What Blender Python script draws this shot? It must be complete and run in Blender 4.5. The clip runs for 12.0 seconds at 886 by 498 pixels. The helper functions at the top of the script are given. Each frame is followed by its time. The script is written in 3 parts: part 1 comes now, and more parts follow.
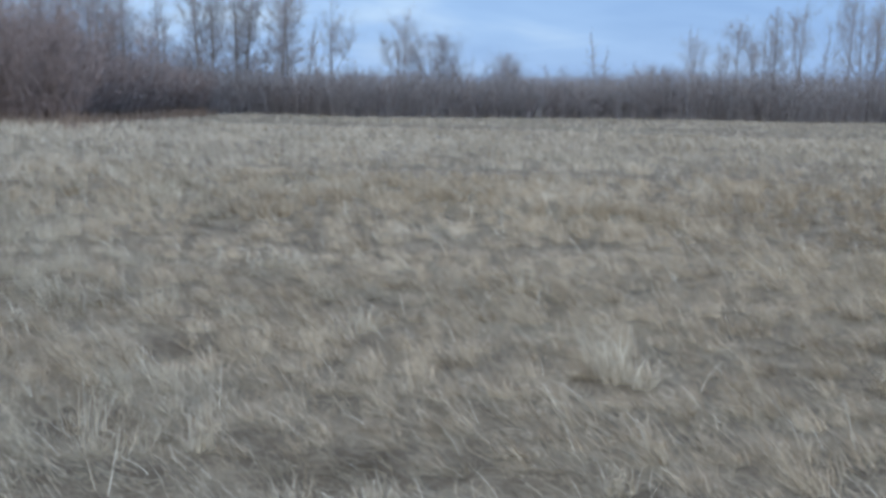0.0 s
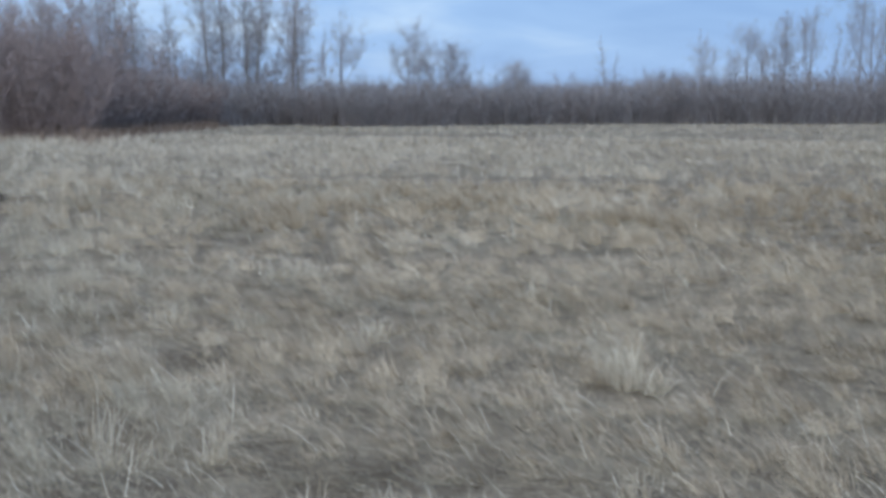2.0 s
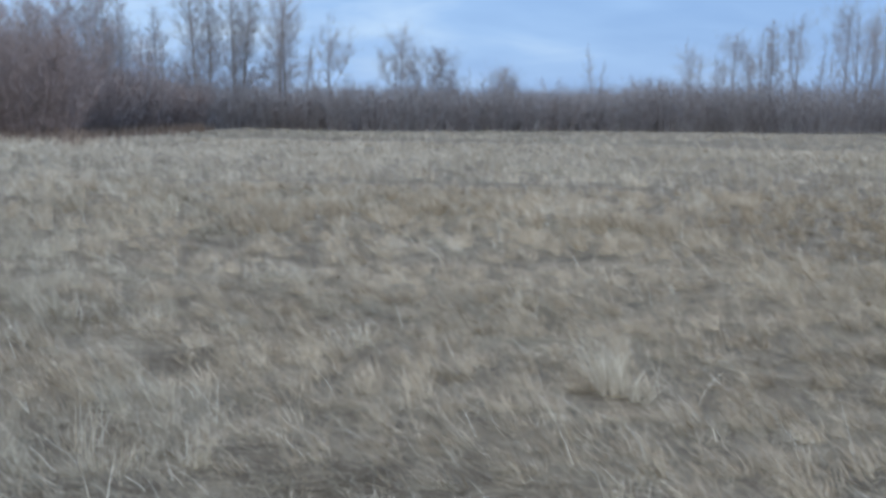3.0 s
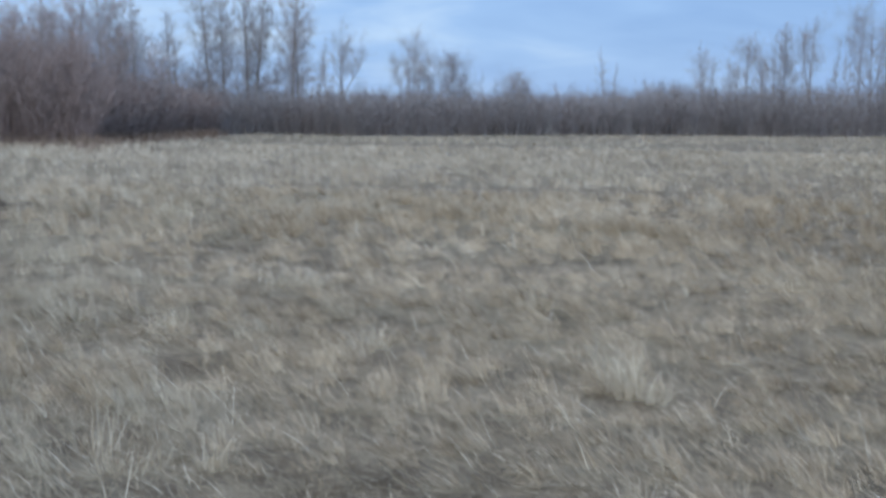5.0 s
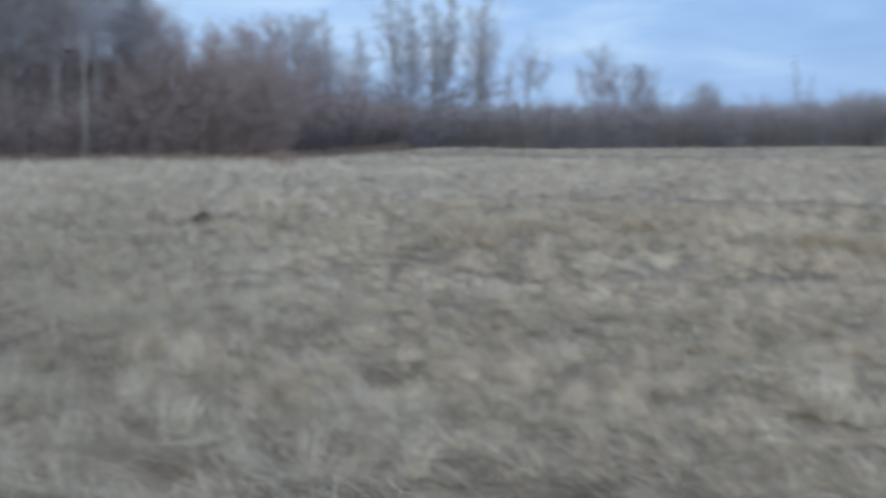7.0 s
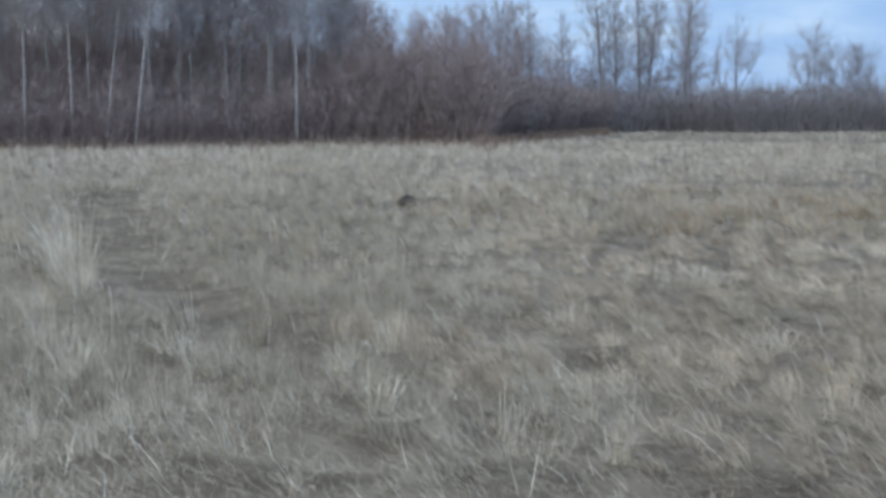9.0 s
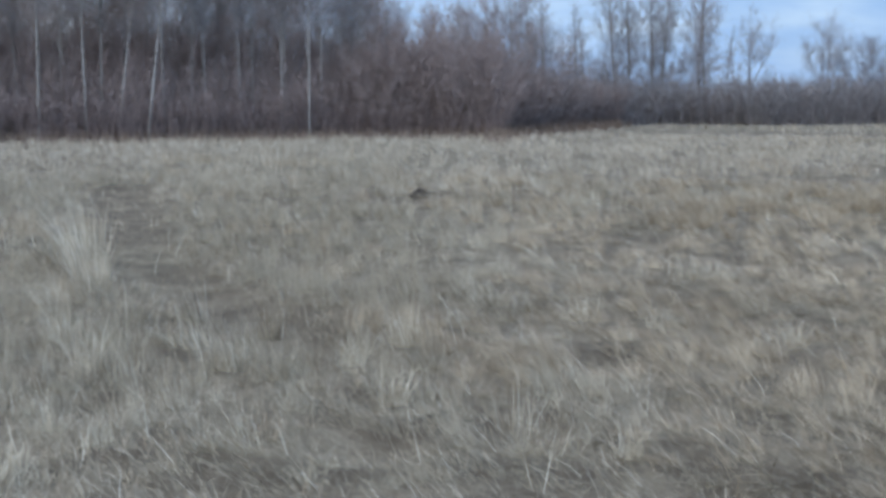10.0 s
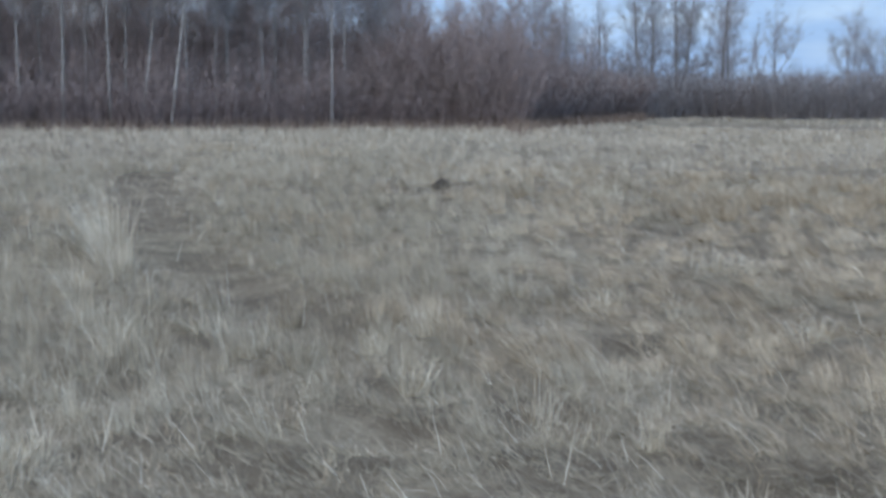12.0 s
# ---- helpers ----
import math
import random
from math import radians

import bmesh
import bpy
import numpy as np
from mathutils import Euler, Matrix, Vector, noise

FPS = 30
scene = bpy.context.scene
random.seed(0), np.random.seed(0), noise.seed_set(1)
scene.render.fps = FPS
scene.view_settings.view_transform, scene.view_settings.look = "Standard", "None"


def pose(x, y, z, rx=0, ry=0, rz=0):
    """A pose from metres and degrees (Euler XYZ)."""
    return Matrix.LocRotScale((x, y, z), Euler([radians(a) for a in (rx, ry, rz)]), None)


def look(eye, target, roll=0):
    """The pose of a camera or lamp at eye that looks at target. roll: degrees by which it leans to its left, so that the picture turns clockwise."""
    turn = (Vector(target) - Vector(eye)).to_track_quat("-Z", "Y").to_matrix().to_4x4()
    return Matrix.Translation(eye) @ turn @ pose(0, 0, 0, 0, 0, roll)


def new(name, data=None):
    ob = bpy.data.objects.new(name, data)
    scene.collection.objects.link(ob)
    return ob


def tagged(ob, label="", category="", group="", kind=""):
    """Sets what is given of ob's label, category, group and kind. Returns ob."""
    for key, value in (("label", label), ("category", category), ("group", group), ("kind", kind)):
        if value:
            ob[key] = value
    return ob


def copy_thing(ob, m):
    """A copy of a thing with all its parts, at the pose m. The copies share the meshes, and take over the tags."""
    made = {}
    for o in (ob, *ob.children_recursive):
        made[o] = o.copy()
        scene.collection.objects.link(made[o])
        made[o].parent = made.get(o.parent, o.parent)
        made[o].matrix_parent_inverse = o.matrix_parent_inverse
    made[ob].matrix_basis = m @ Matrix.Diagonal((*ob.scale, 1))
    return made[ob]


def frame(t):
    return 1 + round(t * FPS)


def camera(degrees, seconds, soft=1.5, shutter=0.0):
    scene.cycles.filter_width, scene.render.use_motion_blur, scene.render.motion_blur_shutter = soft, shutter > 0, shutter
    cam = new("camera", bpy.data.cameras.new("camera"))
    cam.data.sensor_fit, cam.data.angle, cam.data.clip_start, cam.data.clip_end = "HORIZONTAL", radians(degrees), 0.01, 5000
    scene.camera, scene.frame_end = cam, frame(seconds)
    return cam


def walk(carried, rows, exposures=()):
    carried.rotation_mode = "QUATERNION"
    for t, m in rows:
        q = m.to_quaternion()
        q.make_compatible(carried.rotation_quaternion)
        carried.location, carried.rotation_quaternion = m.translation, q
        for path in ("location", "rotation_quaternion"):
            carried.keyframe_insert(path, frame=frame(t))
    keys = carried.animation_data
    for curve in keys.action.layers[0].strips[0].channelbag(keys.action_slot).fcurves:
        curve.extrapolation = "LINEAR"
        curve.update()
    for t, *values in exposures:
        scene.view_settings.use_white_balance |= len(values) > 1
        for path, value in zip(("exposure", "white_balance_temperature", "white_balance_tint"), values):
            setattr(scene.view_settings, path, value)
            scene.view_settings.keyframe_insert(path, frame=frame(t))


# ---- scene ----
cam = camera(41.63, 12.0, soft=3.5, shutter=0.6)


def turned(x, y, z, yaw, pitch, roll):
    """A camera pose from its place, heading (clockwise from +y), pitch and roll."""
    a, p = radians(yaw), radians(pitch)
    way = Vector((math.sin(a) * math.cos(p), math.cos(a) * math.cos(p), math.sin(p)))
    return look((x, y, z), Vector((x, y, z)) + way * 10, roll)


# seconds, place, heading, pitch, roll: a hand-held camera that turns on the spot
PATH = [
    (0.0, 0.042, 0.022, 1.6036, 0.036, -7.481, 1.539),
    (0.2, 0.037, 0.014, 1.5999, -0.140, -7.125, 1.550),
    (0.3, 0.035, 0.009, 1.5981, -0.230, -7.050, 1.550),
    (0.4, 0.032, 0.005, 1.5962, -0.240, -6.850, 1.500),
    (0.5, 0.030, 0.001, 1.5944, -0.451, -6.662, 1.419),
    (0.6, 0.034, 0.002, 1.5939, -0.820, -7.030, 1.210),
    (0.7, 0.038, 0.002, 1.5934, -0.890, -7.720, 0.960),
    (0.8, 0.041, 0.003, 1.5928, -1.115, -8.110, 0.730),
    (0.9, 0.045, 0.003, 1.5923, -1.320, -7.700, 0.550),
    (1.0, 0.049, 0.004, 1.5918, -1.346, -7.543, 0.483),
    (1.2, 0.049, 0.005, 1.5982, -1.250, -7.710, 0.500),
    (1.3, 0.048, 0.005, 1.6015, -1.120, -7.490, 0.520),
    (1.5, 0.048, 0.006, 1.6079, -1.252, -7.335, 0.586),
    (1.8, 0.055, 0.003, 1.6115, -0.830, -7.150, 0.560),
    (2.0, 0.059, 0.001, 1.6139, -0.613, -7.093, 0.529),
    (2.2, 0.059, 0.001, 1.6090, 0.117, -6.810, 0.600),
    (2.3, 0.058, 0.000, 1.6066, 0.060, -6.680, 0.665),
    (2.5, 0.058, 0.000, 1.6017, 0.045, -6.572, 0.821),
    (2.7, 0.055, 0.012, 1.6014, 0.143, -6.740, 0.974),
    (2.8, 0.054, 0.017, 1.6012, 0.150, -6.820, 1.044),
    (3.0, 0.051, 0.029, 1.6009, 0.093, -6.803, 1.164),
    (3.2, 0.046, 0.026, 1.6002, 0.128, -6.830, 1.240),
    (3.3, 0.044, 0.024, 1.5999, 0.080, -6.990, 1.260),
    (3.5, 0.039, 0.021, 1.5992, -0.228, -6.929, 1.248),
    (3.6, 0.039, 0.021, 1.5992, -0.262, -7.040, 1.225),
    (5.3, 0.045, 0.012, 1.6010, -0.710, -6.410, 0.760),
    (5.5, 0.047, 0.012, 1.6015, -0.866, -6.318, 0.680),
    (5.8, 0.041, 0.018, 1.6002, -1.120, -6.330, 0.660),
    (6.0, 0.038, 0.019, 1.6008, -1.706, -6.190, 0.749),
    (6.5, 0.009, 0.011, 1.6008, -3.823, -6.167, 0.925),
    (6.7, -0.009, -0.001, 1.6000, -5.150, -6.100, 0.780),
    (7.0, -0.036, -0.019, 1.5988, -9.617, -6.071, 0.408),
    (7.3, -0.040, -0.013, 1.5979, -13.930, -6.260, 0.020),
    (7.5, -0.039, -0.009, 1.5970, -15.017, -6.284, -0.230),
    (7.7, -0.046, -0.003, 1.5950, -16.310, -6.220, -0.250),
    (9.3, -0.042, -0.020, 1.5885, -19.700, -6.900, -0.060),
    (9.5, -0.044, -0.021, 1.5885, -19.849, -6.897, -0.060),
    (10.0, -0.051, -0.019, 1.6000, -20.132, -7.205, -0.040),
    (10.5, -0.048, -0.019, 1.6000, -20.457, -7.132, -0.070),
    (11.0, -0.056, -0.017, 1.5915, -20.389, -7.340, 0.200),
    (11.5, -0.056, -0.016, 1.5960, -20.946, -7.460, 0.350),
    (12.0, -0.062, -0.010, 1.5895, -21.169, -7.635, 0.425),
]
walk(cam, [(t, turned(*row)) for t, *row in PATH])

# ---- sky and light: an overcast evening ----
SUN_HEIGHT, SUN_TURN = radians(34), radians(178)
world = bpy.data.worlds.new("overcast_sky")
scene.world = world
world.use_nodes = True


def wire(tree, kind, **inputs):
    """A node with its inputs set by value or by link; names with a leading underscore are properties."""
    node = tree.nodes.new(kind)
    for key, value in inputs.items():
        slot = node.inputs[int(key[1:]) if key[0] == "i" and key[1:].isdigit() else key.replace("_", " ")]
        if isinstance(value, bpy.types.NodeSocket):
            tree.links.new(value, slot)
        else:
            slot.default_value = value
    return node


def ramp(tree, fac, stops):
    node = wire(tree, "ShaderNodeValToRGB", i0=fac)
    while len(node.color_ramp.elements) < len(stops):
        node.color_ramp.elements.new(0.5)
    for e, (at, c) in zip(node.color_ramp.elements, stops):
        e.position, e.color = at, (*c, 1) if len(c) == 3 else (c[0], c[0], c[0], 1)
    return node.outputs[0]


def mix(tree, fac, a, b, how="MIX"):
    node = tree.nodes.new("ShaderNodeMix")
    node.data_type, node.blend_type = "RGBA", how
    for i, value in ((0, fac), (6, a), (7, b)):
        if isinstance(value, bpy.types.NodeSocket):
            tree.links.new(value, node.inputs[i])
        else:
            node.inputs[i].default_value = value if i == 0 else (*value, 1)
    return node.outputs[2]


wt = world.node_tree
sky = wt.nodes.new("ShaderNodeTexSky")
sky.sky_type, sky.sun_disc = "NISHITA", False
sky.sun_elevation, sky.sun_rotation = SUN_HEIGHT, SUN_TURN
way = wt.nodes.new("ShaderNodeTexCoord").outputs["Generated"]
flat_way = wire(wt, "ShaderNodeMapping", Vector=way, Location=(0.35, 0.1, 0.2), Scale=(1.0, 1.0, 4.2)).outputs[0]
banks = wire(wt, "ShaderNodeTexNoise", Vector=flat_way, Scale=2.3, Detail=5.0, Roughness=0.52, Distortion=0.5).outputs[0]
wisps = wire(wt, "ShaderNodeTexNoise", Vector=flat_way, Scale=7.0, Detail=4.0, Roughness=0.5, Distortion=0.8).outputs[0]
lit_side = wire(wt, "ShaderNodeSeparateXYZ", Vector=way).outputs[0]
brighter = wire(wt, "ShaderNodeMath", i0=lit_side, i1=-0.2)
brighter.operation = "MULTIPLY"
cloud = mix(wt, 1.0, mix(wt, 0.28, banks, wisps), brighter.outputs[0], "ADD")
cloud_colour = ramp(wt, cloud, [(0.34, (2.6, 4.6, 8.5)), (0.48, (3.45, 5.7, 9.65)), (0.58, (5.4, 7.52, 10.65)), (0.70, (7.8, 9.2, 10.8))])
# an overcast sky is about three times as bright overhead as at the horizon
up_z = wire(wt, "ShaderNodeSeparateXYZ", Vector=way).outputs[2]
overhead = ramp(wt, up_z, [(0.12, (0.94, 0.95, 0.965)), (0.85, (3.86, 3.25, 2.74))])
cloud_colour = mix(wt, 1.0, cloud_colour, overhead, "MULTIPLY")
world.node_tree.nodes["Background"].inputs["Strength"].default_value = 0.1
wt.links.new(mix(wt, 0.85, sky.outputs[0], cloud_colour), wt.nodes["Background"].inputs["Color"])

sun = new("sun", bpy.data.lights.new("sun", "SUN"))
sun.data.energy, sun.data.angle, sun.data.color = 1.1, radians(40), (1.0, 0.945, 0.87)
sun.matrix_world = look((0, 0, 60), Vector((0, 0, 60)) - Vector((math.sin(SUN_TURN) * math.cos(SUN_HEIGHT), math.cos(SUN_TURN) * math.cos(SUN_HEIGHT), math.sin(SUN_HEIGHT))))


# ---- materials ----
def material(name, rough=0.85):
    m = bpy.data.materials.new(name)
    m.use_nodes = True
    bsdf = m.node_tree.nodes["Principled BSDF"]
    bsdf.inputs["Roughness"].default_value = rough
    bsdf.inputs["Specular IOR Level"].default_value = 0.25
    return m, m.node_tree, bsdf


def straw(name, stops, patch, patch_share=0.5, rough=0.7, worn_shaded=0.66):
    """Dead grass: each blade its own shade, with broad patches of another tint over the field."""
    m, t, bsdf = material(name, rough)
    island = t.nodes.new("ShaderNodeNewGeometry").outputs["Random Per Island"]
    place = t.nodes.new("ShaderNodeTexCoord").outputs["Object"]
    broad = wire(t, "ShaderNodeTexNoise", Vector=place, Scale=0.55, Detail=4.0, Roughness=0.6).outputs[0]
    small = wire(t, "ShaderNodeTexNoise", Vector=place, Scale=3.2, Detail=3.0, Roughness=0.6).outputs[0]
    both = mix(t, 0.45, broad, small)
    share = ramp(t, both, [(0.42, (0.0,)), (0.62, (0.6 * patch_share,))])
    colour = mix(t, share, ramp(t, island, stops), patch)
    # clumps weather to bleached or brown; dark tones also deepen shaded pits between tufts
    clump = wire(t, "ShaderNodeTexNoise", Vector=place, Scale=4.6, Detail=4.0, Roughness=0.6).outputs[0]
    colour = mix(t, 1.0, colour, ramp(t, clump, [(0.36, (worn_shaded, worn_shaded * 0.97, worn_shaded * 0.93)), (0.5, (0.96, 0.96, 0.94)), (0.64, (1.14, 1.14, 1.11))]), "MULTIPLY")
    t.links.new(colour, bsdf.inputs["Base Color"])
    return m


def bark(name, dark, light, spots=0.0, size=1.0):
    """Bark or twigs: a shade per stem and, on pale trunks, dark scars across."""
    m, t, bsdf = material(name, 0.9)
    island = t.nodes.new("ShaderNodeNewGeometry").outputs["Random Per Island"]
    own = t.nodes.new("ShaderNodeObjectInfo").outputs["Random"]
    place = t.nodes.new("ShaderNodeTexCoord").outputs["Object"]
    grain = wire(t, "ShaderNodeTexNoise", Vector=place, Scale=5.0 * size, Detail=5.0, Roughness=0.65).outputs[0]
    colour = mix(t, ramp(t, mix(t, 0.5, mix(t, 0.4, island, own), grain), [(0.28, (0.0,)), (0.72, (1.0,))]), dark, light)
    if spots:
        wide = wire(t, "ShaderNodeMapping", Vector=place, Scale=(1.5, 1.5, 7.0)).outputs[0]
        scars = wire(t, "ShaderNodeTexNoise", Vector=wide, Scale=2.2, Detail=3.0).outputs[0]
        colour = mix(t, ramp(t, scars, [(0.56, (0.0,)), (0.64, (spots,))]), colour, (0.05, 0.045, 0.04))
        bump = wire(t, "ShaderNodeBump", Strength=0.4, Distance=0.02, Height=grain)
        t.links.new(bump.outputs[0], bsdf.inputs["Normal"])
    t.links.new(colour, bsdf.inputs["Base Color"])
    return m


GRASS = straw("dry_grass", [(0.0, (0.206, 0.156, 0.102)), (0.3, (0.324, 0.255, 0.176)), (0.75, (0.458, 0.373, 0.272)), (1.0, (0.625, 0.528, 0.405))], (0.329, 0.266, 0.181), 0.4)
GREY_GRASS = straw("weathered_grass", [(0.0, (0.18, 0.148, 0.105)), (0.4, (0.305, 0.26, 0.194)), (1.0, (0.49, 0.428, 0.33))], (0.295, 0.255, 0.188), 0.4)
FIELD_GRASS = straw("standing_field_grass", [(0.0, (0.19, 0.154, 0.11)), (0.3, (0.34, 0.286, 0.218)), (0.75, (0.49, 0.425, 0.338)), (1.0, (0.69, 0.617, 0.505))], (0.355, 0.307, 0.228), 0.4, worn_shaded=0.8)
LOW_GRASS = straw("low_field_grass", [(0.0, (0.14, 0.112, 0.078)), (0.4, (0.255, 0.212, 0.155)), (0.8, (0.375, 0.322, 0.245)), (1.0, (0.59, 0.522, 0.415))], (0.275, 0.242, 0.168), 0.5)
THATCH = straw("matted_thatch", [(0.0, (0.10, 0.075, 0.052)), (0.6, (0.23, 0.185, 0.135)), (1.0, (0.40, 0.34, 0.26))], (0.18, 0.16, 0.10), 0.6)
PALE_GRASS = straw("pale_straw", [(0.0, (0.40, 0.34, 0.25)), (0.5, (0.58, 0.51, 0.405)), (1.0, (0.76, 0.70, 0.58))], (0.50, 0.44, 0.34), 0.4)
STALK = straw("bleached_stalk", [(0.0, (0.56, 0.50, 0.40)), (1.0, (0.80, 0.75, 0.64))], (0.64, 0.58, 0.46), 0.3)
WEED = straw("brown_weeds", [(0.0, (0.13, 0.09, 0.07)), (1.0, (0.32, 0.24, 0.19))], (0.22, 0.17, 0.14), 0.5)
PALE_BARK = bark("pale_bark", (0.22, 0.207, 0.193), (0.45, 0.428, 0.40), 0.7)
GREY_BARK = bark("grey_bark", (0.14, 0.131, 0.127), (0.31, 0.292, 0.28), 0.4)
TWIGS = bark("grey_thicket_twigs", (0.142, 0.131, 0.133), (0.32, 0.298, 0.30))
FAR_BRUSH = bark("dark_far_brush", (0.13, 0.112, 0.11), (0.30, 0.262, 0.255))
# paler, cooler copy of the thicket twigs: distance haze put into the colour
HAZE_TWIGS = bark("hazy_grey_twigs", (0.19, 0.178, 0.18), (0.42, 0.395, 0.40))
RED_TWIGS = bark("red_brown_twigs", (0.125, 0.096, 0.09), (0.30, 0.238, 0.222))
DARK_TWIGS = bark("brown_thicket_twigs", (0.19, 0.15, 0.14), (0.43, 0.348, 0.325))
WOOD_TWIGS = bark("brown_grey_twigs", (0.21, 0.163, 0.152), (0.45, 0.366, 0.338))

GROUND, gt, gb = material("field_soil_and_thatch", 0.95)
g_place = gt.nodes.new("ShaderNodeTexCoord").outputs["Object"]
g_broad = wire(gt, "ShaderNodeTexNoise", Vector=g_place, Scale=0.09, Detail=5.0, Roughness=0.6).outputs[0]
g_clump = wire(gt, "ShaderNodeTexNoise", Vector=g_place, Scale=1.7, Detail=6.0, Roughness=0.65).outputs[0]
g_lie = wire(gt, "ShaderNodeMapping", Vector=g_place, Rotation=(0, 0, 0.5), Scale=(6.0, 40.0, 6.0)).outputs[0]
g_fibre = wire(gt, "ShaderNodeTexNoise", Vector=g_lie, Scale=2.0, Detail=4.0, Roughness=0.6, Distortion=1.2).outputs[0]
# stops darker than plain thatch, to stand in for shade in the gaps
g_mat = ramp(gt, mix(gt, 0.45, g_clump, g_fibre), [(0.36, (0.05, 0.038, 0.026)), (0.52, (0.12, 0.094, 0.066)), (0.66, (0.24, 0.20, 0.145))])
g_green = ramp(gt, g_broad, [(0.48, (0.0,)), (0.66, (0.45,))])
gt.links.new(mix(gt, g_green, g_mat, (0.19, 0.168, 0.11)), gb.inputs["Base Color"])
gt.links.new(wire(gt, "ShaderNodeBump", Strength=0.7, Distance=0.05, Height=mix(gt, 0.5, g_clump, g_fibre)).outputs[0], gb.inputs["Normal"])

SOIL, st, sb = material("dark_soil", 0.95)
s_place = st.nodes.new("ShaderNodeTexCoord").outputs["Object"]
s_noise = wire(st, "ShaderNodeTexNoise", Vector=s_place, Scale=22.0, Detail=5.0, Roughness=0.7).outputs[0]
st.links.new(ramp(st, s_noise, [(0.35, (0.025, 0.02, 0.016)), (0.68, (0.085, 0.067, 0.05))]), sb.inputs["Base Color"])
st.links.new(wire(st, "ShaderNodeBump", Strength=0.8, Distance=0.03, Height=s_noise).outputs[0], sb.inputs["Normal"])


# ---- mesh helpers ----
class Soup:
    """Triangles gathered from many small shapes."""

    def __init__(self):
        self.v, self.f, self.n = [], [], 0

    def add(self, v, f):
        v, f = np.asarray(v, float).reshape(-1, 3), np.asarray(f, int).reshape(-1, 3)
        self.v.append(v)
        self.f.append(f + self.n)
        self.n += len(v)

    def mesh(self, name, mat, smooth=False):
        v, f = np.concatenate(self.v), np.concatenate(self.f)
        me = bpy.data.meshes.new(name)
        me.vertices.add(len(v))
        me.vertices.foreach_set("co", v.astype(np.float32).ravel())
        me.loops.add(f.size)
        me.loops.foreach_set("vertex_index", f.astype(np.int32).ravel())
        me.polygons.add(len(f))
        me.polygons.foreach_set("loop_start", np.arange(0, f.size, 3, dtype=np.int32))
        if smooth:
            me.polygons.foreach_set("use_smooth", np.ones(len(f), bool))
        me.materials.append(mat)
        me.update(calc_edges=True)
        me.validate()
        return me


def part(name, soup, mat, parent, label="", smooth=False):
    ob = new(name, soup.mesh(name, mat, smooth))
    ob.parent = parent
    return tagged(ob, label) if label else ob


def unit(v):
    return v / np.maximum(np.linalg.norm(v, axis=-1, keepdims=True), 1e-9)


def lattice(ix, iy, seed):
    h = (ix * 374761393 + iy * 668265263 + seed * 974634777) & 0x7FFFFFFF
    h = ((h ^ (h >> 13)) * 1274126177) & 0x7FFFFFFF
    return ((h ^ (h >> 16)) & 0xFFFF) / 65535.0


def value_noise(x, y, size, seed):
    """Smooth noise from 0 to 1 with features of that size in metres."""
    x, y = np.asarray(x, float) / size, np.asarray(y, float) / size
    ix, iy = np.floor(x).astype(np.int64), np.floor(y).astype(np.int64)
    u, w = x - ix, y - iy
    u, w = u * u * (3 - 2 * u), w * w * (3 - 2 * w)
    low = lattice(ix, iy, seed) * (1 - u) + lattice(ix + 1, iy, seed) * u
    high = lattice(ix, iy + 1, seed) * (1 - u) + lattice(ix + 1, iy + 1, seed) * u
    return low * (1 - w) + high * w


# hollows in the sward: x, y, half width, half depth, strength
HOLLOWS = [
    (-1.62, 5.45, 0.3, 0.32, 0.6), (-2.42, 5.6, 0.2, 0.18, 0.5), (-6.9, 8.7, 0.35, 0.3, 0.4),
    (-2.36, 13.06, 0.3, 0.9, 0.9), (-2.24, 4.93, 0.3, 0.24, 0.9), (-3.92, 4.94, 0.16, 0.22, 1.0), (-1.5, 7.15, 0.22, 0.32, 0.85), (-1.5, 6.98, 0.2, 0.2, 0.6), (-1.23, 11.84, 0.3, 0.5, 0.5),
    (0.25, 14.48, 0.4, 0.8, 0.5), (1.12, 6.38, 0.24, 0.18, 0.9), (-0.37, 4.85, 0.4, 0.16, 0.5), (0.35, 4.77, 0.4, 0.16, 0.5), (-0.4, 4.7, 0.4, 0.2, 0.5), (2.44, 9.5, 0.5, 0.4, 0.4), (1.41, 8.9, 0.4, 0.3, 0.4), (-0.09, 6.9, 0.35, 0.18, 0.45),
    (-3.87, 10.36, 0.3, 0.45, 0.5), (-5.17, 10.31, 0.4, 0.5, 0.4), (-5.24, 11.28, 0.3, 0.5, 0.4), (-7.0, 17.6, 0.42, 1.5, 1.0), (3.0, 18.0, 0.6, 1.5, 0.4), (-2.6, 19.5, 0.4, 1.4, 0.4), (4.6, 14.5, 0.7, 1.2, 0.4),
]
# gap that winds out between standing tufts, its shade built as a bare trough
SHADED_GAP = [(-13.0, 17.9), (-10.15, 14.2), (-8.3, 11.75), (-6.65, 9.85), (-5.44, 8.6), (-4.64, 7.85), (-4.0, 7.3), (-3.2, 6.65)]
for (ax, ay), (bx, by) in zip(SHADED_GAP, SHADED_GAP[1:]):
    steps = max(2, round(math.hypot(bx - ax, by - ay) / 0.3))
    for q in range(steps):
        f = q / steps
        far_off = math.hypot(ax, ay) / 10
        HOLLOWS.append((ax + (bx - ax) * f, ay + (by - ay) * f, 0.14 + 0.13 * far_off, 0.24 + 0.36 * far_off, 0.92))


def bare(x, y):
    out = np.zeros(np.shape(x))
    for hx, hy, rx, ry, s in HOLLOWS:
        out = np.maximum(out, s * np.exp(-(((x - hx) / rx) ** 2 + ((y - hy) / ry) ** 2) ** 1.5))
    return out


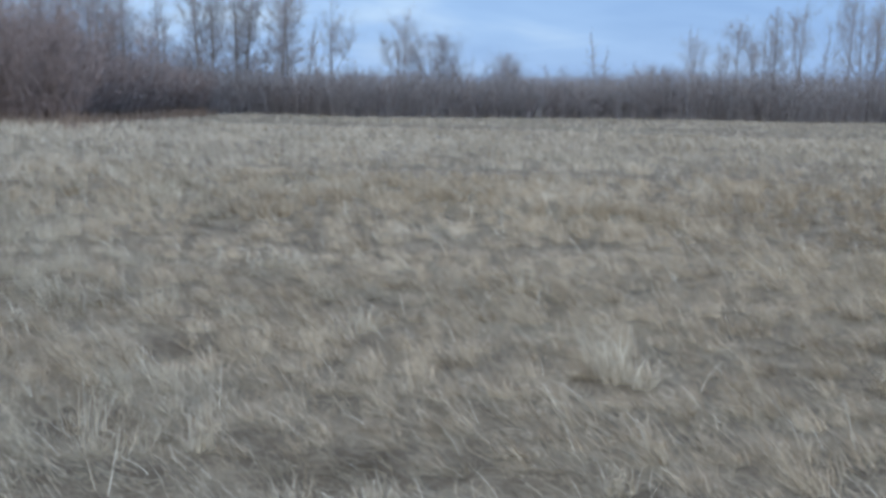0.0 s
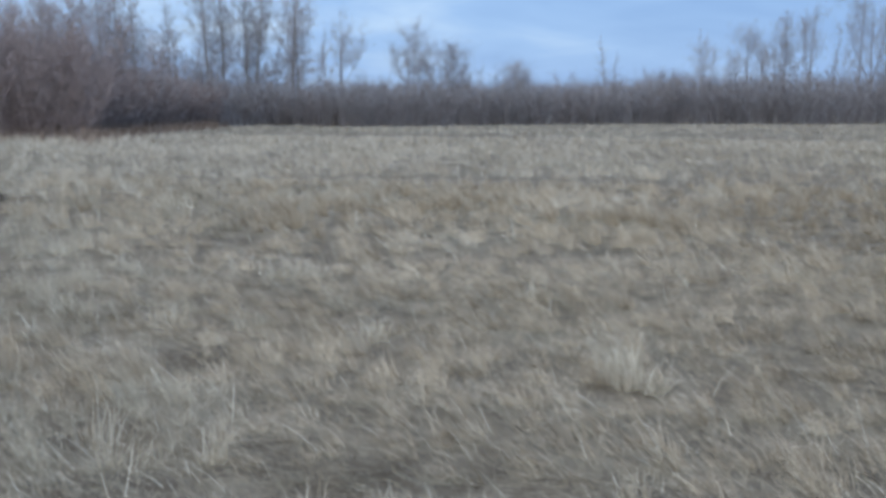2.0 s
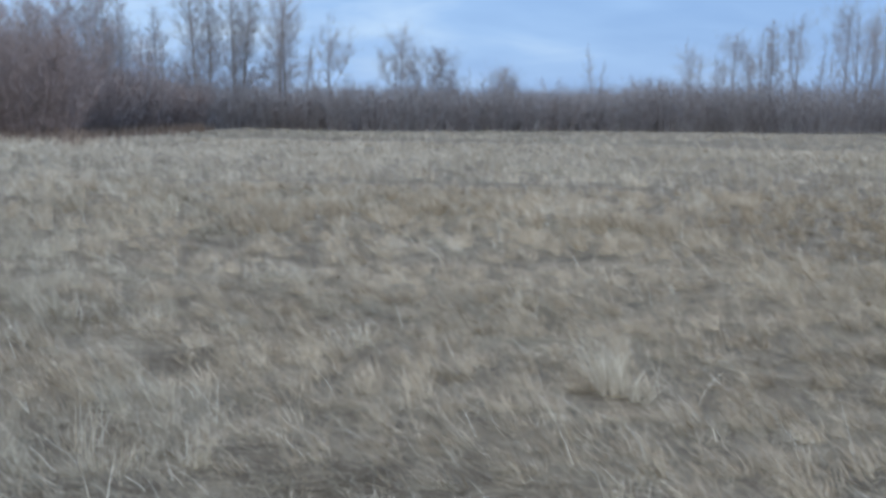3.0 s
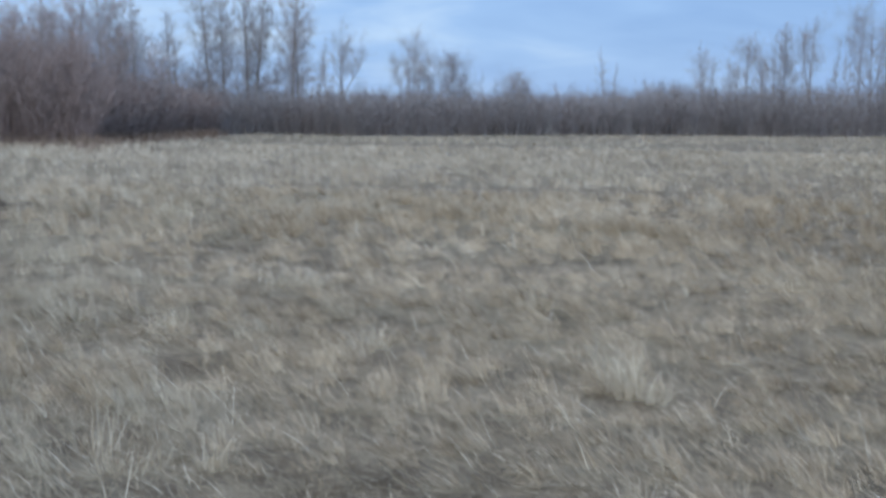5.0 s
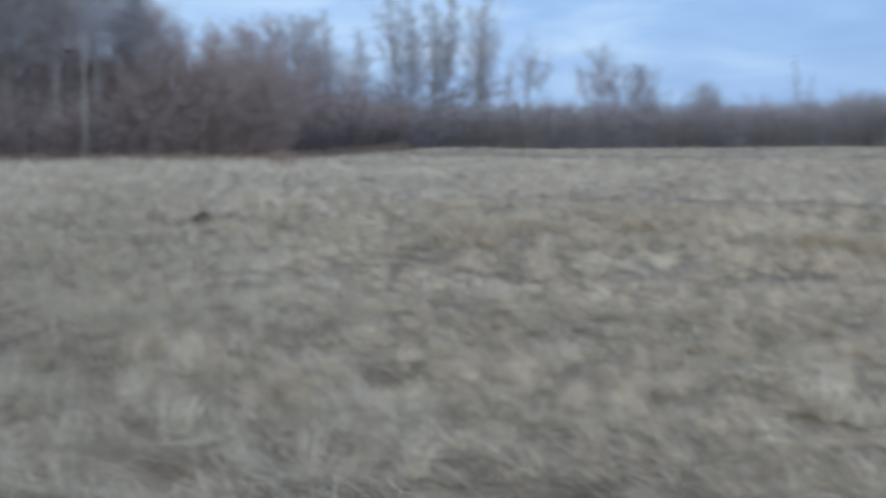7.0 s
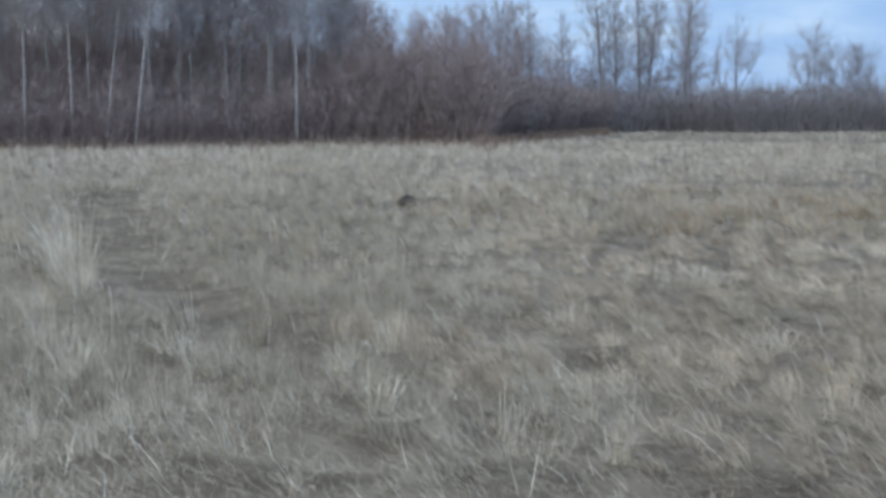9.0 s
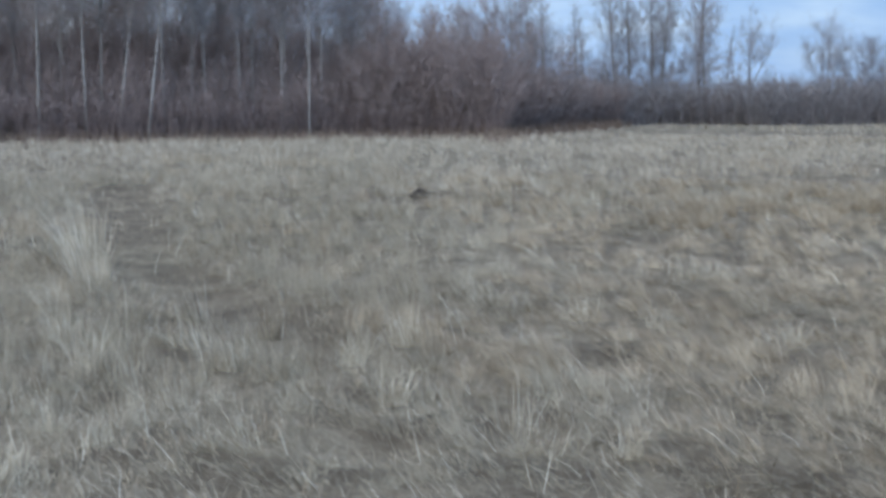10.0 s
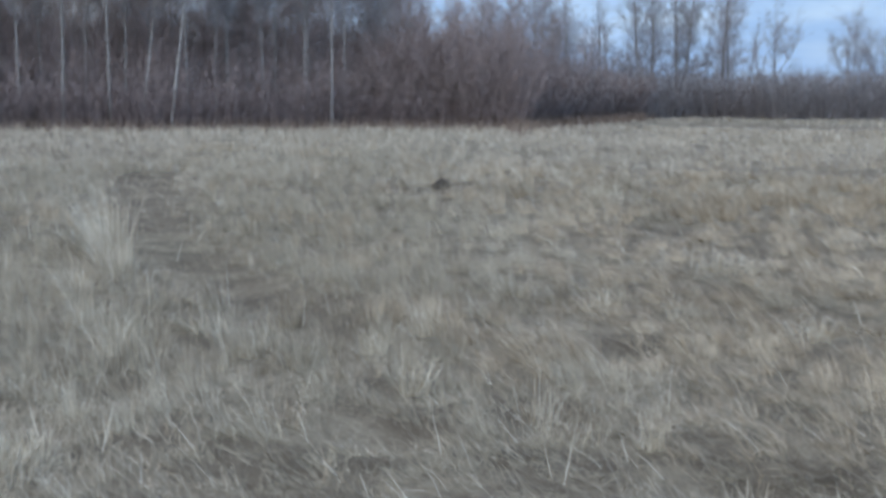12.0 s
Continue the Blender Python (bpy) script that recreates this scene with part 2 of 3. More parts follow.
def height(x, y):
    """The lie of the field: low tussocky swells that fade with distance."""
    x, y = np.asarray(x, float), np.asarray(y, float)
    r = np.hypot(x, y)
    near = np.clip((40 - r) / 25, 0, 1)
    bumps = 0.03 * (value_noise(x, y, 1.3, 3) - 0.5) + 0.04 * (value_noise(x, y, 0.5, 4) - 0.5)
    swell = 0.08 * (value_noise(x, y, 7.0, 5) - 0.5) * np.clip(r / 6, 0, 1) * np.clip((90 - r) / 30, 0.2, 1)
    return bumps * near + swell - 0.1 * bare(x, y)


# ---- ground: one sheet to the horizon ----
u = np.linspace(-1, 1, 281)
gx, gy = np.meshgrid(3.2 * np.sinh(6.6 * u), 8 + 3.2 * np.sinh(6.6 * u))
gi = np.arange(281 * 281).reshape(281, 281)
quads = np.stack([gi[:-1, :-1], gi[:-1, 1:], gi[1:, 1:], gi[1:, :-1]], -1).reshape(-1, 4)
sheet = Soup()
sheet.add(np.stack([gx, gy, height(gx, gy)], -1), np.concatenate([quads[:, [0, 1, 2]], quads[:, [0, 2, 3]]]))
tagged(new("ground", sheet.mesh("ground", GROUND, True)), "flat field of matted dry grass thatch and soil", "ground", kind="structure")


# ---- grass ----
def blades(rng, x, y, turn, rise, bend, length, width, cuts, lift=None):
    """Curved tapering blades. turn: heading of the tip; rise: first angle over the ground; bend: how far it comes down along its length."""
    n = len(x)
    p = np.stack([x, y, height(x, y) - 0.015 if lift is None else lift], -1)
    floor_z = p[:, 2] + 0.012
    ahead = np.stack([np.cos(turn), np.sin(turn), np.zeros(n)], -1)
    twist = turn + np.pi / 2 + rng.normal(0, 0.7, n)
    side = np.stack([np.cos(twist), np.sin(twist), rng.normal(0, 0.25, n)], -1)
    rows = []
    for k in range(cuts + 1):
        w = width * (1 - k / cuts) ** 0.7
        rows.append(p if k == cuts else np.stack([p - side * w[:, None] / 2, p + side * w[:, None] / 2], 1))
        a = rise - bend * (k + 0.5) / cuts
        p = p + (length / cuts)[:, None] * (ahead * np.cos(a)[:, None] + np.stack([np.zeros(n), np.zeros(n), np.sin(a)], -1))
        p[:, 2] = np.maximum(p[:, 2], floor_z + 0.01 * k)
    v = np.concatenate([r.reshape(n, -1, 3) for r in rows], 1)
    per = v.shape[1]
    f = []
    for k in range(cuts - 1):
        a = 2 * k
        f += [[a, a + 1, a + 3], [a, a + 3, a + 2]]
    f.append([per - 3, per - 2, per - 1])
    f = np.array(f)[None] + (np.arange(n) * per)[:, None, None]
    return v.reshape(-1, 3), f.reshape(-1, 3)


def wedge(rng, n, r0, r1, a0=-45.0, a1=25.0):
    """Even random places in a sector of the field, headings in degrees from +y."""
    r = np.sqrt(rng.uniform(r0 * r0, r1 * r1, n))
    a = np.radians(rng.uniform(a0, a1, n))
    return r * np.sin(a), r * np.cos(a)


def tufts(rng, step, r0, r1, a0=-45.0, a1=25.0):
    """Places about one step apart in a sector of the field, as tussocks crowd one another."""
    half = math.ceil(r1 / step)
    ix, iy = np.meshgrid(np.arange(-half, half), np.arange(-half, half))
    x = step * (ix + 0.5 * (iy % 2) + rng.uniform(-0.46, 0.46, ix.shape)).ravel()
    y = step * 0.9 * (iy + rng.uniform(-0.46, 0.46, ix.shape)).ravel()
    r, a = np.hypot(x, y), np.degrees(np.arctan2(x, y))
    keep = (r > r0) & (r < r1) & (a > a0) & (a < a1)
    return x[keep], y[keep]


def upright(x, y):
    """How upright the sward stands: lodged flat ahead, standing towards the wood."""
    a = np.degrees(np.arctan2(x, y))
    r = np.hypot(x, y)
    side = np.clip((-a - 12) / 14, 0, 1)
    side = side * np.clip((r - 6.0) / 1.2, 0.12, 1)
    far = np.clip((r - 10) / 8, 0, 1) * 0.55
    return np.clip(0.24 + 0.76 * np.maximum(side, far) + 0.5 * (value_noise(x, y, 0.8, 11) - 0.5), 0, 1)


def mat_layer(rng, n, r0, r1, length, width, cuts, rise=40):
    """The low tangle between the tussocks."""
    x, y = wedge(rng, n, r0, r1)
    keep = rng.random(n) > 0.97 * bare(x, y) + 0.3 * (value_noise(x, y, 0.3, 51) < 0.3)
    x, y = x[keep], y[keep]
    k = len(x)
    lay = np.radians(160) + 1.6 * (value_noise(x, y, 1.3, 31) - 0.5) + rng.normal(0, 0.9, k)
    return blades(rng, x, y, lay, np.radians(rng.normal(rise, 14, k)), np.radians(rng.normal(0.7 * rise, 16, k)), length * rng.uniform(0.5, 1.5, k) * (1 - 0.5 * bare(x, y)), width * rng.uniform(0.6, 1.4, k), cuts)


def sward(rng, cx, cy, per, spread, length, width, cuts, at=None):
    """Blades that grow in tussocks, each with its own lean."""
    big = (0.55 + 0.55 * value_noise(cx, cy, 0.85, 21)) * lattice((cx * 997).astype(np.int64), (cy * 991).astype(np.int64), 5)
    dens = np.where(big < 0.22, 0.08, 0.35 + 1.3 * big) * (1 - 0.96 * bare(cx, cy))
    far_off = np.ones(len(cx)) if at is None else np.hypot(cx, cy) / at
    count = rng.poisson(per * dens / far_off)
    own = np.repeat(np.arange(len(cx)), count)
    n = len(own)
    up_c = upright(cx, cy)
    lay_c = np.radians(160) + 1.2 * (value_noise(cx, cy, 2.2, 31) - 0.5) + 0.9 * (value_noise(cx, cy, 0.7, 32) - 0.5) + rng.normal(0, 0.3, len(cx))
    off = rng.normal(0, 1, (n, 2)) * (spread * (0.7 + 0.5 * big))[own][:, None]
    x, y = cx[own] + off[:, 0], cy[own] + off[:, 1]
    up = np.clip(up_c[own] + rng.normal(0, 0.16, n), 0, 1)
    out = np.arctan2(off[:, 1], off[:, 0])
    lay = lay_c[own] + rng.normal(0, 0.44, n)
    pull = 0.9 * (1 - up) + 0.35
    turn = np.arctan2(np.sin(lay) * pull + 0.35 * np.sin(out), np.cos(lay) * pull + 0.35 * np.cos(out))
    rise = np.radians(46 + 32 * up + rng.normal(0, 14, n))
    bend = np.radians(62 - 36 * up + rng.normal(0, 15, n))
    tall = (0.45 + 0.95 * big)[own] * (1 - 0.6 * bare(x, y)) * (1 - 0.25 * np.clip((6.4 - np.hypot(x, y)) / 1.5, 0, 1))
    ln = length * tall * rng.uniform(0.5, 1.3, n)
    return blades(rng, x, y, turn, rise, bend, ln, width * far_off[own] * rng.uniform(0.6, 1.3, n), cuts)


def grass_field(name, label, mat, *pieces):
    soup = Soup()
    for v, f in pieces:
        soup.add(v, f)
    return tagged(new(name, soup.mesh(name, mat)), label, "grass", kind="stuff")


def near_share(x, y, seed):
    """Where weathered grey grass takes over from straw."""
    a = np.degrees(np.arctan2(x, y))
    return value_noise(x, y, 0.7, seed) + np.clip((-a - 8) / 40, -0.3, 0.5) > 0.68


rng = np.random.default_rng(7)
def taller_out(x, y):
    """Where the paler standing grass of the outer field takes over, tuft by tuft."""
    odds = np.clip((np.hypot(x, y) - 11) / 26, 0, 1)
    return 0.65 * rng.random(len(x)) + 0.35 * value_noise(x, y, 2.5, 63) < odds


def fine_zone(x, y):
    """The nearer grass, whose single blades count; it meets the coarser along a ragged line."""
    return np.hypot(x, y) < 10.2 + 2.6 * value_noise(x, y, 0.8, 61)


x, y = tufts(rng, 0.225, 4.0, 13.0)
inside = fine_zone(x, y)
x, y = x[inside], y[inside]
short = np.hypot(x, y) < 4.5 + 1.0 * value_noise(x, y, 1.2, 44) + 0.5 * np.clip((-np.degrees(np.arctan2(x, y)) - 14) / 16, -0.6, 1)
near_short = sward(rng, x[short], y[short], 85, 0.055, 0.19, 0.0028, 3)
x, y = x[~short], y[~short]
pick = near_share(x, y, 41)
near_straw = sward(rng, x[~pick], y[~pick], 80, 0.042, 0.225, 0.0026, 3)
near_grey = sward(rng, x[pick], y[pick], 80, 0.042, 0.225, 0.0026, 3)
low_mat = mat_layer(rng, 15000, 4.0, 6.4, 0.18, 0.0027, 3, 24)
near_mat = mat_layer(rng, 32000, 4.6, 12.5, 0.16, 0.0027, 3, 24)
x, y = tufts(rng, 0.31, 10.0, 26.0)
inside = ~fine_zone(x, y)
x, y = x[inside], y[inside]
pick, pale_one = near_share(x, y, 41), taller_out(x, y)
mid_straw = sward(rng, x[~pick & ~pale_one], y[~pick & ~pale_one], 68, 0.045, 0.25, 0.0048, 2, 18)
mid_grey = sward(rng, x[pick & ~pale_one], y[pick & ~pale_one], 68, 0.045, 0.24, 0.0048, 2, 18)
mid_field = sward(rng, x[pale_one], y[pale_one], 68, 0.045, 0.25, 0.0048, 2, 18)
mid_mat = mat_layer(rng, 26000, 10.5, 26.0, 0.13, 0.0045, 2, 22)
x, y = tufts(rng, 0.42, 25.5, 62.0)
pick, pale_one = near_share(x, y, 41), taller_out(x, y)
far_straw = sward(rng, x[~pick & ~pale_one], y[~pick & ~pale_one], 12, 0.1, 0.28, 0.013, 2, 42)
far_grey = sward(rng, x[pick & ~pale_one], y[pick & ~pale_one], 12, 0.1, 0.28, 0.013, 2, 42)
far_field = sward(rng, x[pale_one], y[pale_one], 12, 0.1, 0.28, 0.013, 2, 42)
far_mat = mat_layer(rng, 36000, 25.0, 62.0, 0.1, 0.02, 1)
x, y = wedge(rng, 9000, 60.0, 130.0, -18.0, 25.0)
edge_straw = sward(rng, x, y, 4, 0.3, 0.24, 0.035, 2)
x, y = wedge(rng, 7000, 1.2, 32.0, 25.0, 315.0)
behind = sward(rng, x, y, 4, 0.2, 0.24, 0.012, 2)
x, y = wedge(rng, 1500, 0.7, 8.5, 24.0, 316.0)
round_about = sward(rng, x, y, 22, 0.07, 0.17, 0.0055, 2)
x, y = wedge(rng, 230, 0.6, 4.1)
at_feet = sward(rng, x, y, 60, 0.055, 0.14, 0.0035, 2)
x, y = wedge(rng, 26000, 0.5, 8.5, 24.0, 316.0)
x2, y2 = wedge(rng, 9000, 0.4, 4.1)
x, y = np.concatenate([x, x2]), np.concatenate([y, y2])
k = len(x)
under = blades(rng, x, y, rng.normal(3.4, 1.1, k), np.radians(rng.normal(36, 15, k)), np.radians(rng.normal(28, 16, k)), rng.uniform(0.07, 0.2, k), rng.uniform(0.004, 0.007, k), 2)
grass_field("straw_grass", "dry straw-coloured meadow grass, wind-laid and tangled", GRASS, near_straw, near_mat, mid_straw, mid_mat, far_straw, behind, round_about, at_feet, under)
grass_field("short_grass", "low brown and faintly green grass of the trodden sward", LOW_GRASS, near_short, low_mat)
grass_field("weathered_grass", "grey weathered meadow grass standing in loose clumps", GREY_GRASS, near_grey, mid_grey, far_grey)
grass_field("field_grass", "pale standing dry grass of the far field", FIELD_GRASS, mid_field, far_field, far_mat, edge_straw)


def stray(n, r0, r1, low, high, width):
    """Single bleached stalks that rise out of the sward at all angles."""
    x, y = wedge(rng, n, r0, r1)
    keep = rng.random(n) > 0.8 * bare(x, y)
    x, y = x[keep], y[keep]
    k = len(x)
    up = upright(x, y)
    return blades(rng, x, y, rng.normal(3.0, 0.8, k), np.radians(rng.normal(38, 14, k) + 34 * up), np.radians(rng.normal(30, 18, k)), rng.uniform(low, high, k), width * rng.uniform(0.7, 1.3, k), 3)


grass_field("stray_stalks", "scattered thin bleached stalks above the matted grass", STALK, stray(1150, 4.0, 12.0, 0.16, 0.36, 0.0032), stray(1500, 10.5, 26.0, 0.18, 0.36, 0.007))
x, y = wedge(rng, 32000, 4.0, 11.0)
keep = rng.random(len(x)) > 0.5 * bare(x, y)
x, y = x[keep], y[keep]
lie = rng.uniform(0, 2 * np.pi, len(x))
litter = blades(rng, x, y, lie, np.radians(rng.uniform(2, 28, len(x))), np.radians(rng.uniform(0, 30, len(x))), rng.uniform(0.08, 0.24, len(x)), rng.uniform(0.003, 0.006, len(x)), 2)
x, y = wedge(rng, 22000, 10.5, 26.0)
keep = rng.random(len(x)) > np.where(y > 16, 0.97, 0.45) * bare(x, y)
x, y = x[keep], y[keep]
lie = rng.uniform(0, 2 * np.pi, len(x))
litter_far = blades(rng, x, y, lie, np.radians(rng.uniform(2, 30, len(x))), np.radians(rng.uniform(0, 30, len(x))), rng.uniform(0.1, 0.26, len(x)), rng.uniform(0.006, 0.011, len(x)), 2)
grass_field("grass_litter", "brown matted dead grass lying on the ground", THATCH, litter, litter_far)


# ---- tussocks that stand out of the sward ----
def tussock(label, x, y, tall, radius, n, mat, stalks=5, lean=(0.0, 0.0), width=0.005, seed=0, group="grass tussocks in the field", droop=38, stand=76, comb=0.5):
    """A clump of standing grass: thatch at the foot, blades, and single bleached stalks."""
    r = np.random.default_rng(900 + seed)
    base = float(height(x, y))
    root = tagged(new("grass_tussock"), label, "grass tussock", group)
    root.location = (x, y, base - 0.01)

    def fan(count, size, rise, bend, wide, cuts):
        a, d = r.uniform(0, 2 * np.pi, count), radius * np.sqrt(r.random(count))
        px, py = d * np.cos(a), d * np.sin(a)
        tx, ty = np.cos(a) * 0.3 + lean[0] + r.normal(0, comb, count), np.sin(a) * 0.3 + lean[1] + r.normal(0, comb, count)
        soup = Soup()
        soup.add(*blades(r, px, py, np.arctan2(ty, tx), np.radians(np.minimum(rise + r.normal(0, 12, count), 90)), np.radians(bend + r.normal(0, min(20, bend), count)), size * r.uniform(0.35, 1.15, count), wide * r.uniform(0.7, 1.3, count), cuts, np.zeros(count)))
        return soup

    part("thatch", fan(n // 3, tall * 0.5, 30, 30, width, 2), THATCH, root, "brown matted thatch at the foot")["kind"] = "stuff"
    part("tuft", fan(n, tall, stand, droop, width, 4), mat, root)["kind"] = "stuff"
    for _ in range(stalks):
        one = fan(1, tall * 1.1, 80, 12, width * 1.15, 4)
        part("stalk", one, STALK, root)
    return root


tussock("tall pale straw tussock with upright bleached stalks", 1.06, 6.74, 0.42, 0.12, 250, PALE_GRASS, 8, (-0.5, 0.1), 0.003, 1, droop=30, stand=80)
tussock("low pale straw tussock leaning beside a taller one", 1.22, 6.64, 0.26, 0.09, 110, PALE_GRASS, 2, (0.3, 0.0), 0.003, 11, droop=50, stand=72)
tussock("sparse pale tussock of stiff bleached stalks", -1.66, 5.55, 0.33, 0.13, 40, PALE_GRASS, 15, (0.05, 0.0), 0.004, 2, droop=12, stand=82)
tussock("sparse pale tussock of stiff bleached stalks", -1.42, 5.2, 0.2, 0.17, 110, PALE_GRASS, 8, (0.45, -0.1), 0.003, 3)
tussock("large pale clump of tall reed-like grass", -6.66, 8.78, 0.84, 0.1, 150, PALE_GRASS, 5, (-0.1, 0.1), 0.005, 4, droop=10, stand=87)
tussock("large pale clump of leaning reed-like grass", -6.92, 9.0, 1.0, 0.1, 190, PALE_GRASS, 4, (-1.3, 0.0), 0.005, 41, droop=20, stand=68, comb=0.3)
tussock("pale clump of tall reed-like grass", -7.6, 9.7, 0.72, 0.3, 220, GREY_GRASS, 4, (-0.5, 0.0), 0.006, 5, droop=30, stand=76)
tussock("pale clump of leaning reed-like grass", -6.35, 8.3, 0.45, 0.16, 180, PALE_GRASS, 3, (-0.3, 0.0), 0.005, 42, droop=26, stand=80)
tussock("bushy pale tussock of leaning dry grass", -3.5, 3.72, 0.28, 0.2, 200, PALE_GRASS, 9, (0.3, 0.0), 0.004, 6)
tussock("small golden tussock with two long blades", -2.44, 5.74, 0.27, 0.09, 110, PALE_GRASS, 3, (0.15, 0.0), 0.0042, 7)
for i, (x, y, tall, wide, mat) in enumerate([
    (-5.45, 7.45, 0.42, 0.16, GREY_GRASS), (-5.0, 7.15, 0.36, 0.15, GREY_GRASS), (-4.55, 7.0, 0.42, 0.15, PALE_GRASS), (-3.98, 6.75, 0.40, 0.16, GREY_GRASS), (-3.62, 6.85, 0.38, 0.13, GREY_GRASS),
    (-3.25, 6.95, 0.32, 0.12, PALE_GRASS), (-6.1, 8.2, 0.45, 0.2, GREY_GRASS), (-6.6, 8.6, 0.5, 0.2, GREY_GRASS), (-3.02, 9.3, 0.42, 0.2, PALE_GRASS), (-2.2, 9.0, 0.36, 0.16, PALE_GRASS),
    (-1.51, 8.75, 0.36, 0.12, PALE_GRASS), (0.8, 10.1, 0.38, 0.16, PALE_GRASS), (3.36, 11.3, 0.42, 0.2, PALE_GRASS), (-0.55, 8.25, 0.32, 0.18, PALE_GRASS), (-1.5, 11.1, 0.42, 0.25, PALE_GRASS), (2.35, 8.7, 0.3, 0.2, GRASS),
    (-0.2, 4.6, 0.22, 0.1, PALE_GRASS), (-0.55, 4.62, 0.24, 0.12, PALE_GRASS), (0.85, 4.95, 0.26, 0.07, PALE_GRASS), (-1.1, 5.45, 0.28, 0.08, PALE_GRASS), 
    (-4.6, 5.6, 0.34, 0.12, GREY_GRASS), (-4.3, 5.9, 0.3, 0.12, GREY_GRASS), (-2.9, 5.1, 0.24, 0.1, GRASS), (-17.0, 26.8, 0.5, 1.1, GRASS), (-13.4, 26.0, 0.5, 0.9, GRASS), (-4.2, 17.5, 0.45, 0.3, PALE_GRASS), (-6.3, 15.0, 0.45, 0.3, GREY_GRASS),
    *[(-3.1 - 0.27 * j - 0.2 * math.sin(j * 2.1), 7.0 + 0.9 * math.sin(j * 1.7 + 0.6), 0.38 + 0.08 * math.sin(j * 3.3), 0.1, None) for j in range(13)],
]):
    dist = math.hypot(x, y)
    if 4.9 < dist < 12:
        x, y = x * 0.95, y * 0.95
    standing = mat is None
    mat = mat or (GREY_GRASS if i % 3 else PALE_GRASS)
    word = {"pale_straw": "pale straw", "weathered_grass": "grey weathered", "dry_grass": "brown straw"}[mat.name]
    size = "low" if tall < 0.3 else "knee-high" if tall < 0.4 else "tall loose"
    tussock(f"{size} {word} tussock among the matted grass", x, y, tall * (0.86 if standing else 0.68), wide, 130 if standing else 75 if dist < 12 else 200, mat, 3 if dist < 12 else 0, (random.uniform(-0.8, -0.1), 0.0), 0.0034 * max(1, dist / 7), 20 + i)


# ---- a molehill of bare soil ----
def molehill(x, y, wide, deep, tall):
    rm = np.random.default_rng(5)
    soup = Soup()
    n, m = 22, 7
    ring = [[0, 0, tall]]
    for j in range(1, m + 1):
        for k in range(n):
            a = 2 * np.pi * k / n
            q = j / m
            lump = 1 + 0.18 * math.sin(3 * a + 1) + rm.normal(0, 0.07)
            ring.append([wide * q * lump * math.cos(a), deep * q * lump * math.sin(a), tall * (1 - q ** 1.6) + (rm.normal(0, 0.012) if j < m else -0.04)])
    f = [[0, 1 + k, 1 + (k + 1) % n] for k in range(n)]
    for j in range(m - 1):
        for k in range(n):
            a, b = 1 + j * n + k, 1 + j * n + (k + 1) % n
            f += [[a, a + n, b + n], [a, b + n, b]]
    soup.add(ring, f)
    ob = new("molehill", soup.mesh("molehill", SOIL, True))
    ob.location = (x, y, float(height(x, y)))
    return tagged(ob, "small dark molehill of bare crumbly soil in grass", "molehill")


molehill(-7.3, 18.58, 0.18, 0.25, 0.15)


# ---- trees and shrubs ----
def tube(soup, path, radii, sides):
    path = np.asarray(path, float)
    along = unit(np.gradient(path, axis=0))
    a = unit(np.cross(along, [0.31, 0.95, 0.05]))
    b = np.cross(along, a)
    t = np.arange(sides) * 2 * np.pi / sides
    ring = np.cos(t)[None, :, None] * a[:, None] + np.sin(t)[None, :, None] * b[:, None]
    v = path[:, None] + ring * np.asarray(radii)[:, None, None]
    f = []
    for j in range(len(path) - 1):
        for k in range(sides):
            p, q = j * sides + k, j * sides + (k + 1) % sides
            f += [[p, q, q + sides], [p, q + sides, p + sides]]
    soup.add(v, f)


def spikes(soup, r, start, way, length, width):
    """Straight twigs, each one tapering triangle."""
    n = len(start)
    way = unit(way)
    side = unit(np.cross(way, unit(r.normal(0, 1, (n, 3))))) * (np.broadcast_to(width, n)[:, None] / 2)
    tip = start + way * np.broadcast_to(length, n)[:, None]
    v = np.stack([start - side, start + side, tip], 1)
    soup.add(v, np.arange(3 * n))


def limb_path(r, start, way, length, curl, steps=5, sway=0.10):
    pts, p, d = [start], np.array(start, float), unit(np.array(way, float))
    for _ in range(steps):
        d = unit(d + r.normal(0, sway, 3) + np.array([0, 0, curl]))
        p = p + d * length / steps
        pts.append(p)
    return np.array(pts)


def twig_spray(soup, r, paths, per_limb, per_twig, twig_len, fine_len, w, up=0.5):
    for path, size in paths:
        count = max(3, round(per_limb * min(1.4, size)))
        q = r.uniform(0.08, 1.0, count) * (len(path) - 1)
        i = np.minimum(q.astype(int), len(path) - 2)
        s = path[i] + (path[i + 1] - path[i]) * (q - i)[:, None]
        d = unit(unit(path[i + 1] - path[i]) * 0.8 + r.normal(0, 0.55, (count, 3)) + [0, 0, up])
        ln = twig_len * size * r.uniform(0.5, 1.2, count)
        spikes(soup, r, s, d, ln, w)
        k = np.repeat(np.arange(count), per_twig)
        t = r.uniform(0.15, 1.0, len(k))
        fs = s[k] + d[k] * (ln[k] * t)[:, None]
        fd = d[k] * 0.6 + r.normal(0, 0.7, (len(k), 3)) + [0, 0, up * 0.6]
        spikes(soup, r, fs, fd, fine_len * size ** 0.6 * r.uniform(0.5, 1.3, len(k)), w * 0.7)


